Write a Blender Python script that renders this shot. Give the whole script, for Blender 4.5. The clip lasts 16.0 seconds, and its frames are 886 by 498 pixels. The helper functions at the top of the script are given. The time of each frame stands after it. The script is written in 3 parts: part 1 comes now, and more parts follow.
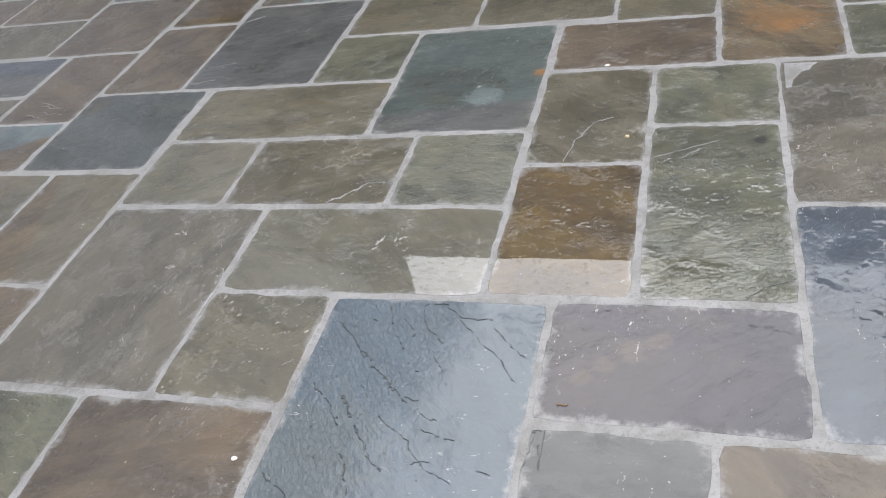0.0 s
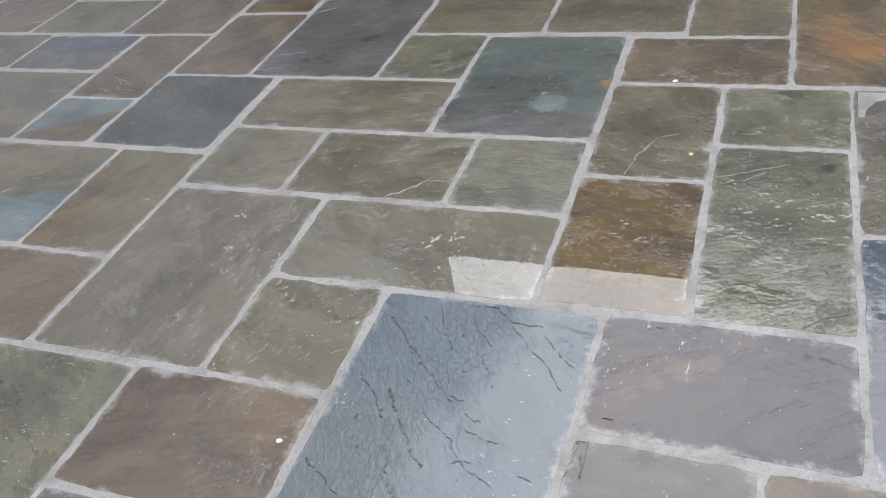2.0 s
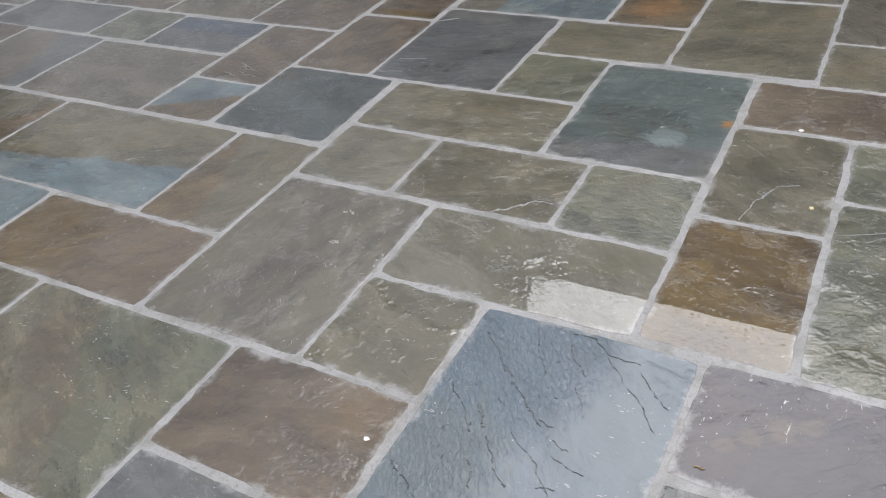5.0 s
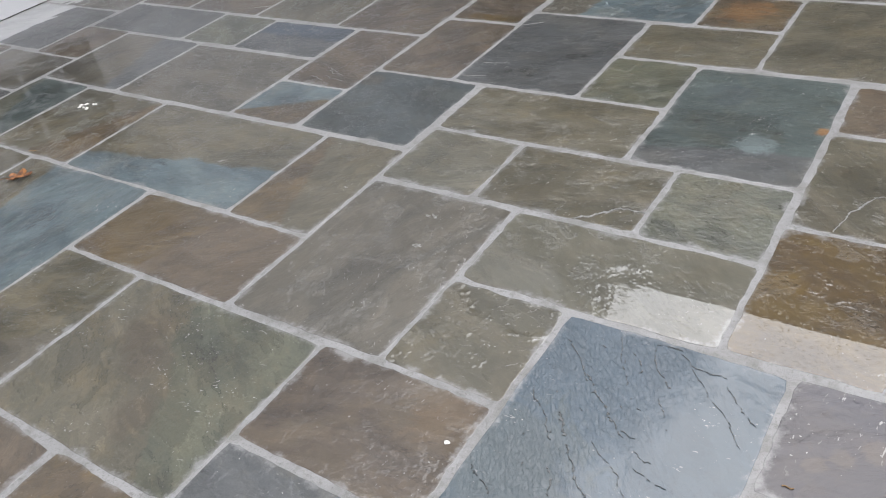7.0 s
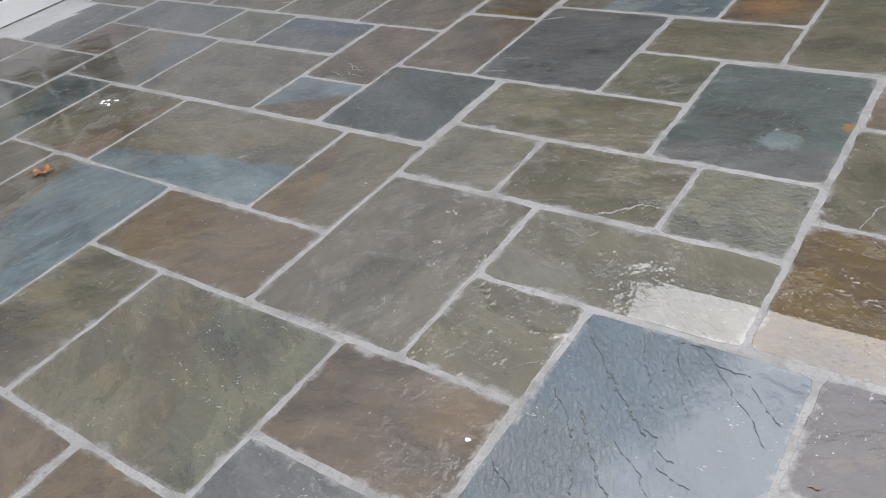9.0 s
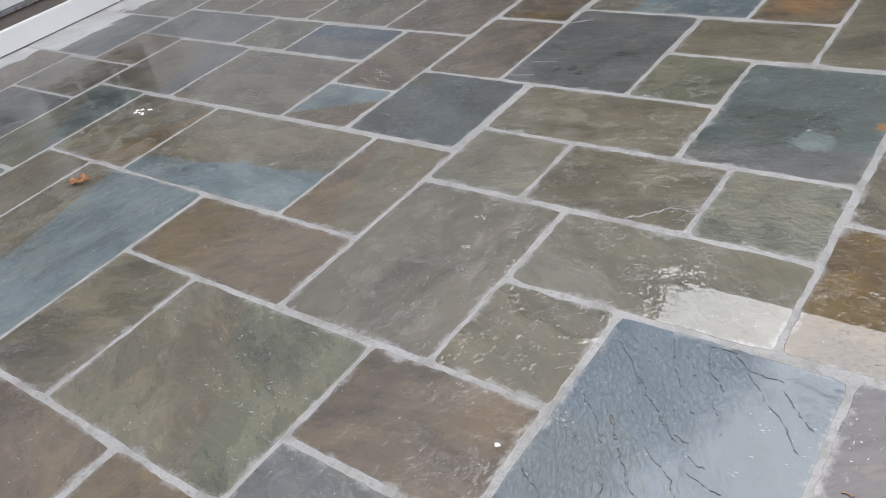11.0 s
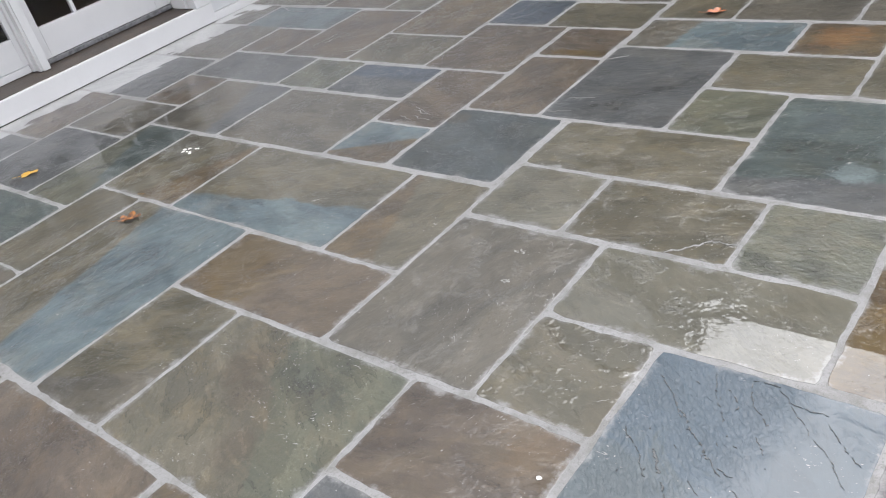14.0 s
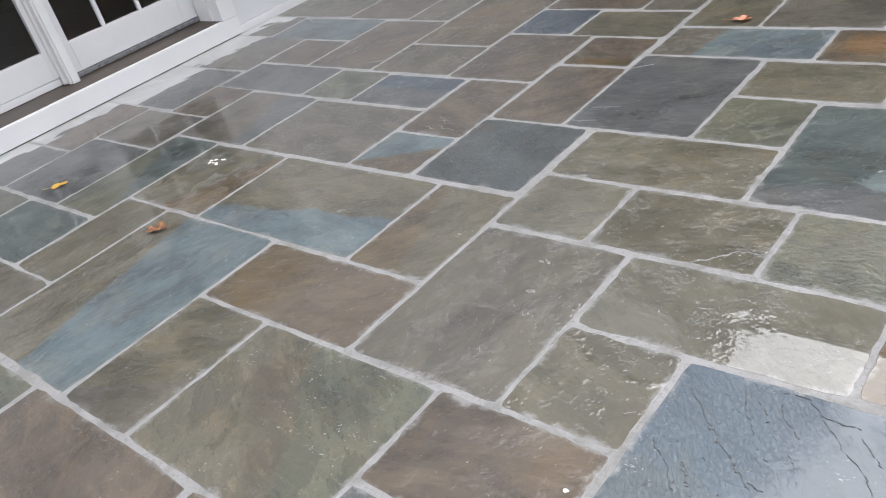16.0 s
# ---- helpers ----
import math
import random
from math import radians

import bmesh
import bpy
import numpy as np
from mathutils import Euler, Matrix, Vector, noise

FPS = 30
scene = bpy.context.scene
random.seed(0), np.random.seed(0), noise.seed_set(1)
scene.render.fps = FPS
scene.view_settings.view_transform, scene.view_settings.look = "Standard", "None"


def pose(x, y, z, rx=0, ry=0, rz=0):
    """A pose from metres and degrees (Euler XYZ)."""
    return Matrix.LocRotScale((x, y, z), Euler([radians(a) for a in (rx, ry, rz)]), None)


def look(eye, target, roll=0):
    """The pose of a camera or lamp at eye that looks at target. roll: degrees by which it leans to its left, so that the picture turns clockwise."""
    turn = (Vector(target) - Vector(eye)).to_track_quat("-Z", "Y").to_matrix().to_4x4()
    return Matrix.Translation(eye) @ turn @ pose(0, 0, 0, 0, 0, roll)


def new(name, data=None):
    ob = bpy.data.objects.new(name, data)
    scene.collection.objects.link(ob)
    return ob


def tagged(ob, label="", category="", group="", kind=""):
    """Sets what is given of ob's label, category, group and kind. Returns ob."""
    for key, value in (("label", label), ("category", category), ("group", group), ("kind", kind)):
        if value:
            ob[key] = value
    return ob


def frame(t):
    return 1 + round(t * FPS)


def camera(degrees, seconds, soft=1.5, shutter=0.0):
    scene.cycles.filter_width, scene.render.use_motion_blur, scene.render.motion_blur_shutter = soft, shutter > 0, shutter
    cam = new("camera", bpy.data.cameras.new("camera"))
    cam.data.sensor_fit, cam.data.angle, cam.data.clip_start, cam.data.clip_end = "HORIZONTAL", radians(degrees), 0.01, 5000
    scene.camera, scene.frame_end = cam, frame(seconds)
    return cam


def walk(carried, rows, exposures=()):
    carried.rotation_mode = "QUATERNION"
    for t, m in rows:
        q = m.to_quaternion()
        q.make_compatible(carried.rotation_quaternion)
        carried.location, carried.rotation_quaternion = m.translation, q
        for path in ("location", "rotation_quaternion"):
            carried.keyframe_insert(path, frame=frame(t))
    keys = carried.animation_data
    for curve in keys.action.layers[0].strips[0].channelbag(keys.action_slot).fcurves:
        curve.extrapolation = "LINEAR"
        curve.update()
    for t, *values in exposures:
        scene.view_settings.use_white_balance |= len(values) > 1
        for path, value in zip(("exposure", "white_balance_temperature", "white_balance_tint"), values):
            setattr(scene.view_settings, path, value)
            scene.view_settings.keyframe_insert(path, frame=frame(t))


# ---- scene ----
cam = camera(57.39, 16.0, soft=1.1)
PATH = [  # seconds, eye, turn about x, y, z in degrees
    (0.0, 1.5829, -1.0888, 1.5000, 50.189, 10.853, 13.950),
    (0.5, 1.5909, -1.0847, 1.5084, 50.325, 11.195, 14.694),
    (1.0, 1.5515, -1.1065, 1.5078, 50.847, 9.285, 17.400),
    (1.5, 1.5461, -1.1072, 1.5111, 50.780, 8.974, 18.598),
    (2.0, 1.5479, -1.1074, 1.5186, 51.087, 9.037, 19.250),
    (2.5, 1.5416, -1.1120, 1.5226, 51.350, 8.833, 20.258),
    (3.0, 1.5276, -1.1184, 1.5281, 51.681, 8.184, 21.530),
    (5.5, 1.4658, -1.1410, 1.5632, 53.226, 6.536, 29.280),
    (6.0, 1.4650, -1.1414, 1.5722, 53.353, 7.152, 30.130),
    (6.5, 1.4770, -1.1524, 1.5706, 53.408, 8.001, 31.589),
    (7.0, 1.4549, -1.1519, 1.5744, 53.667, 8.535, 33.154),
    (7.5, 1.4443, -1.1559, 1.5699, 53.763, 8.638, 33.903),
    (8.0, 1.4505, -1.1522, 1.5697, 53.722, 8.596, 34.091),
    (8.5, 1.4453, -1.1545, 1.5715, 53.696, 8.674, 34.292),
    (9.0, 1.4425, -1.1491, 1.5725, 53.516, 9.193, 34.253),
    (9.5, 1.4543, -1.1409, 1.5845, 53.392, 10.250, 33.825),
    (12.0, 1.4456, -1.1573, 1.5836, 54.224, 10.653, 36.916),
    (12.5, 1.4433, -1.1614, 1.5848, 54.223, 10.697, 37.182),
    (13.0, 1.4437, -1.1640, 1.5903, 54.211, 10.919, 37.518),
    (13.5, 1.4515, -1.1679, 1.5964, 54.843, 11.547, 37.799),
    (14.0, 1.4663, -1.1777, 1.6097, 56.803, 12.477, 37.830),
    (14.5, 1.4668, -1.1741, 1.6128, 57.540, 13.359, 38.795),
    (15.0, 1.4611, -1.1769, 1.6133, 57.521, 13.404, 38.938),
    (15.5, 1.4594, -1.1743, 1.6146, 57.399, 13.460, 38.962),
    (16.0, 1.4599, -1.1771, 1.6141, 57.741, 13.446, 39.207),
]
EXPOSURES = [(0.0, 1.58), (3.0, 1.56), (7.0, 1.54), (9.5, 1.56), (13.0, 1.70), (16.0, 1.74)]
walk(cam, [(t, pose(x, y, z, a, b, c)) for t, x, y, z, a, b, c in PATH], exposures=EXPOSURES)

# ---- light: a bright overcast sky, the sun behind thin cloud ----
SUN_UP, SUN_SIDE = 56.0, 8.0  # degrees above the horizon, degrees from +y towards -x
world = bpy.data.worlds.new("overcast_sky")
scene.world = world
world.use_nodes = True
wn, wl = world.node_tree.nodes, world.node_tree.links
sky = wn.new("ShaderNodeTexSky")
sky.sky_type, sky.sun_disc = "NISHITA", False
sky.sun_elevation, sky.sun_rotation = radians(SUN_UP), radians(-SUN_SIDE)
sky.dust_density = 3.0
cloud = wn.new("ShaderNodeMix")
cloud.data_type = "RGBA"
cloud.inputs["Factor"].default_value = 0.84
cloud.inputs["B"].default_value = (5.73, 5.68, 5.98, 1)
wl.new(sky.outputs["Color"], cloud.inputs["A"])
wl.new(cloud.outputs["Result"], wn["Background"].inputs["Color"])
wn["Background"].inputs["Strength"].default_value = 0.15
sun = new("sun", bpy.data.lights.new("sun", "SUN"))
sun.data.energy, sun.data.angle, sun.data.color = 1.0, radians(70), (0.90, 0.95, 1.0)
u, s = radians(SUN_UP), radians(SUN_SIDE)
sun.matrix_world = look((-math.sin(s) * math.cos(u) * 20, math.cos(s) * math.cos(u) * 20, math.sin(u) * 20), (0, 0, 0))


# ---- node helpers ----
class Mat:
    """A node material under construction; every method returns an output socket."""

    def __init__(self, name):
        self.m = bpy.data.materials.new(name)
        self.m.use_nodes = True
        self.n, self.l = self.m.node_tree.nodes, self.m.node_tree.links
        self.b = self.n["Principled BSDF"]
        self.co = self.n.new("ShaderNodeTexCoord").outputs["Object"]

    def put(self, socket, value):
        if isinstance(value, bpy.types.NodeSocket):
            self.l.new(value, socket)
        else:
            socket.default_value = value

    def mapping(self, loc=(0, 0, 0), turn=0.0, scale=(1, 1, 1), co=None):
        """Coordinates whose pattern is stretched along the direction turn."""
        co = co or self.co
        if turn:
            n = self.n.new("ShaderNodeMapping")
            self.put(n.inputs["Vector"], co)
            n.inputs["Rotation"].default_value = (0, 0, radians(-turn))
            co = n.outputs["Vector"]
        n = self.n.new("ShaderNodeMapping")
        self.put(n.inputs["Vector"], co)
        n.inputs["Location"].default_value, n.inputs["Scale"].default_value = loc, scale
        return n.outputs["Vector"]

    def noise(self, co, scale, detail=4.0, rough=0.55, warp=0.0):
        n = self.n.new("ShaderNodeTexNoise")
        self.put(n.inputs["Vector"], co)
        n.inputs["Scale"].default_value, n.inputs["Detail"].default_value = scale, detail
        n.inputs["Roughness"].default_value, n.inputs["Distortion"].default_value = rough, warp
        return n.outputs["Fac"]

    def step(self, value, a, b, lo=0.0, hi=1.0):
        n = self.n.new("ShaderNodeMapRange")
        n.interpolation_type = "SMOOTHSTEP"
        self.put(n.inputs["Value"], value)
        for key, v in (("From Min", a), ("From Max", b), ("To Min", lo), ("To Max", hi)):
            n.inputs[key].default_value = v
        return n.outputs["Result"]

    def math(self, op, a, b=0.0, c=0.0):
        n = self.n.new("ShaderNodeMath")
        n.operation = op
        for k, v in enumerate((a, b, c)):
            self.put(n.inputs[k], v)
        return n.outputs[0]

    def mix(self, fac, a, b, blend="MIX"):
        n = self.n.new("ShaderNodeMix")
        n.data_type, n.blend_type = "RGBA", blend
        for key, v in (("Factor", fac), ("A", a), ("B", b)):
            if isinstance(v, tuple) and len(v) == 3:
                v = (*v, 1)
            self.put(n.inputs[key], v)
        return n.outputs["Result"]

    def xyz(self, co):
        n = self.n.new("ShaderNodeSeparateXYZ")
        self.put(n.inputs[0], co)
        return n.outputs

    def bump(self, height, strength, distance, normal=None):
        n = self.n.new("ShaderNodeBump")
        self.put(n.inputs["Height"], height)
        self.put(n.inputs["Strength"], strength)
        n.inputs["Distance"].default_value = distance
        if normal:
            self.put(n.inputs["Normal"], normal)
        return n.outputs["Normal"]

    def random(self):
        return self.n.new("ShaderNodeObjectInfo").outputs["Random"]

    def done(self, **inputs):
        for key, v in inputs.items():
            key = key.replace("_", " ").title().replace("Ior", "IOR")
            if isinstance(v, tuple) and len(v) == 3:
                v = (*v, 1)
            self.put(self.b.inputs[key], v)
        return self.m


# base colours of the stones (wet): field, second tone, stain
SOOT = (0.018, 0.018, 0.018)
IRON = (0.175, 0.085, 0.028)
TONES = {
    "olive": ((0.081, 0.072, 0.051), (0.062, 0.057, 0.040), (0.094, 0.076, 0.043)),
    "green": ((0.071, 0.071, 0.048), (0.052, 0.055, 0.040), (0.080, 0.071, 0.046)),
    "pale": ((0.092, 0.085, 0.064), (0.075, 0.071, 0.053), (0.101, 0.087, 0.057)),
    "brown": ((0.083, 0.064, 0.039), (0.060, 0.046, 0.031), (0.100, 0.068, 0.029)),
    "rust": ((0.068, 0.045, 0.015), (0.046, 0.031, 0.016), (0.094, 0.055, 0.009)),
    "umber": ((0.078, 0.061, 0.042), (0.055, 0.043, 0.032), (0.090, 0.064, 0.039)),
    "grey": ((0.078, 0.069, 0.053), (0.060, 0.055, 0.044), (0.081, 0.071, 0.051)),
    "slate": ((0.063, 0.065, 0.064), (0.047, 0.050, 0.051), (0.074, 0.071, 0.059)),
    "blue": ((0.078, 0.101, 0.105), (0.061, 0.081, 0.089), (0.096, 0.099, 0.084)),
    "deep": ((0.057, 0.071, 0.066), (0.042, 0.054, 0.052), (0.070, 0.074, 0.056)),
    "violet": ((0.035, 0.031, 0.036), (0.027, 0.025, 0.033), (0.062, 0.046, 0.035)),
    "ink": ((0.036, 0.047, 0.061), (0.030, 0.038, 0.049), (0.043, 0.049, 0.054)),
    "sky": ((0.045, 0.065, 0.083), (0.040, 0.059, 0.075), (0.051, 0.065, 0.073)),
    "dusk": ((0.043, 0.050, 0.051), (0.030, 0.037, 0.038), (0.052, 0.054, 0.046)),
}


def stone_material(name, tone, hx=None, hy=None, seed=0, turn=20.0, split=None, cleft=0.5, ledge=0.16, wave=0.12, drop=0.45, gloss=0.045, glint=0.20, wetness=1.0, pool=None, pale_strip=None, spots=0.0, stains=(), pebble=None, mottle=1.0):
    """Wet bluestone. split: (tone of the other part, normal direction in degrees, offset in metres); wetness: cover of
    the water film; pool: (direction, offset, index) of a part under a flat film of water; pale_strip: width in metres
    of the pale strip at the house, drier stone and painted reflection; spots: dark mineral spots; stains: x, y, radius,
    colour and strength of each;
    glint: height of the broken wet edges that catch the sky."""
    m = Mat(name)
    r = random.Random(seed)
    off = (r.uniform(-50, 50), r.uniform(-50, 50), r.uniform(-5, 5))
    long = m.mapping(off, turn, (1.0, 1.7, 1.0))
    thin = m.mapping(off, turn, (1.0, 1.9, 1.0))
    even = m.mapping(off)
    if hx is None:
        jump = m.n.new("ShaderNodeCombineXYZ")
        m.put(jump.inputs[0], m.math("MULTIPLY", m.random(), 80.0))
        add = m.n.new("ShaderNodeVectorMath")
        m.put(add.inputs[0], long), m.put(add.inputs[1], jump.outputs[0])
        long = even = thin = add.outputs[0]
    a, b, c = TONES[tone]
    broad = m.noise(long, 2.6, 5, 0.6, 0.8)
    veins = m.noise(long, 7.0, 8, 0.68, 1.6)
    flow = m.noise(thin, 3.2, 9, 0.7, 1.1)
    o = m.xyz(m.co)

    def line(way, wobble, source):
        d = m.math("ADD", m.math("MULTIPLY", o[0], math.cos(radians(way))), m.math("MULTIPLY", o[1], math.sin(radians(way))))
        return m.math("ADD", d, m.math("MULTIPLY", m.math("SUBTRACT", source, 0.5), wobble))

    def shade(fac, k):
        return m.mix(m.math("MULTIPLY", fac, 0.95 * mottle), col, (k, k, k), "MULTIPLY")

    cloud = m.noise(even, 4.5, 7, 0.66, 0.5)
    stain = c
    col = m.mix(m.step(broad, 0.38, 0.60), a, b)
    if split:
        other, way, at = split
        d = TONES[other]
        part_two = m.step(line(way, 0.16, flow), at - 0.014, at + 0.014)
        col = m.mix(part_two, col, m.mix(m.step(broad, 0.4, 0.62), d[0], d[1]))
        stain = m.mix(part_two, c, d[2])
    col = m.mix(m.step(cloud, 0.48, 0.66, 0.0, 0.45 * mottle), col, stain)
    col = m.mix(m.step(veins, 0.53, 0.68, 0.0, 0.38 * mottle), col, stain)
    layer = m.noise(m.mapping((off[1], 7.0, off[0]), turn, (1.0, 1.5, 1.0)), 1.9, 7, 0.6, 0.7)
    col = shade(m.step(layer, 0.500, 0.520), 0.86)
    col = shade(m.step(layer, 0.585, 0.600), 0.85)
    col = shade(m.step(flow, 0.54, 0.66), 0.80)
    col = shade(m.step(flow, 0.45, 0.34), 1.17)
    dark = m.noise(m.mapping(off, turn, (1.0, 1.8, 1.0)), 10.0, 8, 0.74, 0.6)
    col = shade(m.step(dark, 0.60, 0.67), 0.58)
    pale = m.noise(m.mapping((off[1], off[0], 3.0), turn, (1.0, 1.7, 1.0)), 9.0, 8, 0.74, 0.8)
    col = shade(m.step(pale, 0.57, 0.68), 1.25)
    if spots:
        blot = m.noise(m.mapping(off, turn, (1.0, 2.2, 1.0)), 11.0, 3, 0.55, 0.4)
        col = m.mix(m.step(blot, 0.70, 0.74, 0.0, spots), col, (0.016, 0.016, 0.016))
    for ox, oy, rad, colour, much in stains:
        dx, dy = m.math("SUBTRACT", o[0], ox), m.math("SUBTRACT", o[1], oy)
        dist = m.math("SQRT", m.math("ADD", m.math("MULTIPLY", dx, dx), m.math("MULTIPLY", dy, dy)))
        dist = m.math("ADD", dist, m.math("MULTIPLY", m.math("SUBTRACT", veins, 0.5), rad * 2.4))
        col = m.mix(m.step(dist, rad, rad * 0.45, 0.0, much), col, colour)
    rise = m.noise(m.mapping(off, turn, (0.9, 2.3, 1.0)), 2.6, 9, 0.64, 0.4)
    stair = m.math("ADD", m.step(rise, 0.452, 0.458), m.step(rise, 0.545, 0.551))
    if ledge > 0.5:
        stair = m.math("ADD", stair, m.step(rise, 0.60, 0.606))
    stair = m.math("MULTIPLY", stair, m.step(m.noise(even, 5.0, 4, 0.6), 0.42, 0.58, 0.12, 1.0))
    shelf = m.step(m.noise(even, 5.0, 4, 0.6), 0.42, 0.58, 0.12, 1.0)
    col = shade(m.step(rise, 0.452, 0.459), 1.13)
    col = shade(m.step(rise, 0.545, 0.552), 0.80)
    # dark crack lines on the steps; the pale rims paint in glints
    for level, k in ((0.545, 0.45), (0.452, 1.4), (0.610, 0.45)):
        col = shade(m.math("MULTIPLY", m.step(m.math("ABSOLUTE", m.math("SUBTRACT", rise, level)), 0.0055, 0.0015), shelf), k)
    grain = m.noise(even, 140.0, 3, 0.7)
    col = shade(m.step(grain, 0.35, 0.68), 1.18)
    # pale dashes: scuffs and grout residue, with ripple glints painted in
    speck = m.noise(m.mapping(off, turn + 50, (1.0, 2.6, 1.0)), 30.0, 4, 0.6, 1.2)
    where = m.step(m.noise(even, 3.0, 2, 0.5), 0.45, 0.62)
    col = m.mix(m.math("MULTIPLY", m.step(speck, 0.655, 0.685), m.math("MULTIPLY", where, 0.75)), col, (0.30, 0.29, 0.275))
    # droplet glints painted into the colour as pale dots
    drop_glint = m.noise(even, 95.0, 1, 0.5)
    col = m.mix(m.math("MULTIPLY", m.step(drop_glint, 0.755, 0.785), m.step(m.noise(even, 6.0, 3, 0.6), 0.42, 0.6, 0.1, 0.8)), col, (0.34, 0.33, 0.31))
    smooth = None
    if hx is not None:  # thin cement haze along the joints
        edge = m.math("MINIMUM", m.math("SUBTRACT", hx, m.math("ABSOLUTE", o[0])), m.math("SUBTRACT", hy, m.math("ABSOLUTE", o[1])))
        edge = m.math("ADD", edge, m.math("MULTIPLY", m.math("SUBTRACT", m.noise(even, 9.0, 9, 0.75), 0.47), 0.15))
        col = m.mix(m.step(edge, 0.020, -0.014, 0.0, 0.74), col, (0.225, 0.222, 0.216))
    # drier stone by the house, with the white riser's reflection painted in
    if pale_strip is not None:
        d = m.math("ADD", m.math("ADD", o[0], hx), m.math("MULTIPLY", m.math("SUBTRACT", m.noise(m.mapping(off, 0, (1, 0.6, 1)), 3.2, 4, 0.5, 0.6), 0.5), 0.7))
        smooth = m.step(d, pale_strip + 0.012, pale_strip - 0.012)
        col = m.mix(m.math("MULTIPLY", smooth, m.step(broad, 0.3, 0.7, 0.95, 0.72)), col, (0.42, 0.42, 0.415))
    relief = m.math("ADD", m.noise(long, 9.0, 9, 0.62, 1.2), m.math("MULTIPLY", m.noise(even, 60.0, 4, 0.6), 0.16))
    drops = m.math("MULTIPLY", m.step(m.noise(m.mapping(off, turn + 40, (1.0, 1.8, 1.0)), 78.0, 4, 0.6, 0.7), 0.58, 0.68), m.step(m.noise(even, 5.0, 3, 0.5), 0.44, 0.60))
    film = m.math("ADD", m.math("MULTIPLY", m.noise(long, 5.0, 3, 0.5, 0.6), wave), m.math("MULTIPLY", drops, 0.75 * drop))
    if pebble:
        rough_side = m.step(line(pebble[0], 0.35, cloud), pebble[1] - 0.10, pebble[1] + 0.10)
        film = m.math("ADD", film, m.math("MULTIPLY", rough_side, m.math("MULTIPLY", m.noise(m.mapping(off, turn, (1.0, 2.0, 1.0)), 46.0, 4, 0.6, 0.5), pebble[2])))
    wet = m.step(m.noise(even, 2.2, 3, 0.5), 0.35, 0.65)
    rough = m.math("MULTIPLY_ADD", wet, -0.5 * gloss, gloss)
    strength = 1.0
    if pool:
        flat = m.step(line(pool[0], 0.26, m.noise(even, 12.0, 8, 0.74, 0.9)), pool[1] - 0.008, pool[1] + 0.008)
        strength = m.math("MULTIPLY", m.math("MULTIPLY_ADD", flat, -0.95, 1.0), 1.0)
        rough = m.math("MULTIPLY", m.math("MULTIPLY_ADD", flat, -0.85, 1.0), rough)
    ledges = m.bump(stair, ledge if not pool else m.math("MULTIPLY", m.math("SUBTRACT", 1.0, flat), ledge), 0.005)
    # broken edges of the cleft face, sharp under the water film
    dash = m.noise(m.mapping((off[1], off[0], 9.0), turn, (0.8, 2.4, 1.0)), 5.5, 10, 0.66, 0.5)
    edges = m.step(dash, 0.40, 0.406)
    for level in (0.45, 0.50, 0.55, 0.60):
        edges = m.math("ADD", edges, m.step(dash, level, level + 0.006))
    keep = m.step(m.noise(even, 7.0, 6, 0.68), 0.53, 0.60)
    edges = m.math("MULTIPLY", edges, keep)
    if pool:
        edges = m.math("MULTIPLY", edges, m.math("SUBTRACT", 1.0, flat))
    broken = m.bump(edges, glint, 0.007, ledges)
    weight = wetness if smooth is None else m.math("MULTIPLY_ADD", smooth, -0.8, 1.0)
    return m.done(base_color=col, roughness=m.step(grain, 0.2, 0.8, 0.38, 0.6), normal=m.bump(relief, cleft, 0.010, ledges),
                  coat_weight=weight, coat_ior=pool[2] if pool else 1.5, coat_roughness=rough,
                  coat_normal=m.bump(film, strength, 0.010, broken), specular_ior_level=0.2)


def mortar_material():
    m = Mat("cement_mortar")
    big = m.noise(m.co, 3.0, 6, 0.65)
    fine = m.noise(m.co, 40.0, 7, 0.72)
    sand = m.noise(m.co, 380.0, 2, 0.6)
    damp = m.noise(m.co, 9.0, 5, 0.65, 0.5)
    col = m.mix(m.step(big, 0.3, 0.7), (0.285, 0.279, 0.273), (0.216, 0.212, 0.205))
    col = m.mix(m.step(damp, 0.47, 0.64, 0.0, 0.75), col, (0.154, 0.149, 0.136))
    col = m.mix(m.step(fine, 0.52, 0.66, 0.0, 0.7), col, (0.117, 0.114, 0.102))
    col = m.mix(m.step(sand, 0.5, 0.75, 0.0, 0.4), col, (0.340, 0.337, 0.329))
    pits = m.noise(m.co, 130.0, 4, 0.7)
    col = m.mix(m.step(pits, 0.56, 0.66, 0.0, 0.55), col, (0.093, 0.089, 0.081))
    h = m.math("ADD", m.math("ADD", fine, m.math("MULTIPLY", sand, 0.3)), m.math("MULTIPLY", pits, 0.5))
    return m.done(base_color=col, roughness=0.62, normal=m.bump(h, 1.0, 0.007), coat_weight=0.35, coat_roughness=0.3)


def paint_material(name, colour=(0.62, 0.62, 0.62), rough=0.42):
    m = Mat(name)
    big = m.noise(m.co, 2.0, 5, 0.6)
    drip = m.noise(m.mapping((3, 1, 7), 0, (9, 9, 1.0)), 6.0, 5, 0.65)
    col = m.mix(m.step(big, 0.35, 0.7, 0.0, 0.5), colour, tuple(v * 0.9 for v in colour))
    col = m.mix(m.step(drip, 0.6, 0.8, 0.0, 0.16), col, (0.42, 0.41, 0.38))
    return m.done(base_color=col, roughness=m.step(big, 0.2, 0.8, rough - 0.06, rough + 0.08), normal=m.bump(m.noise(m.co, 90.0, 4, 0.6), 0.12, 0.003))


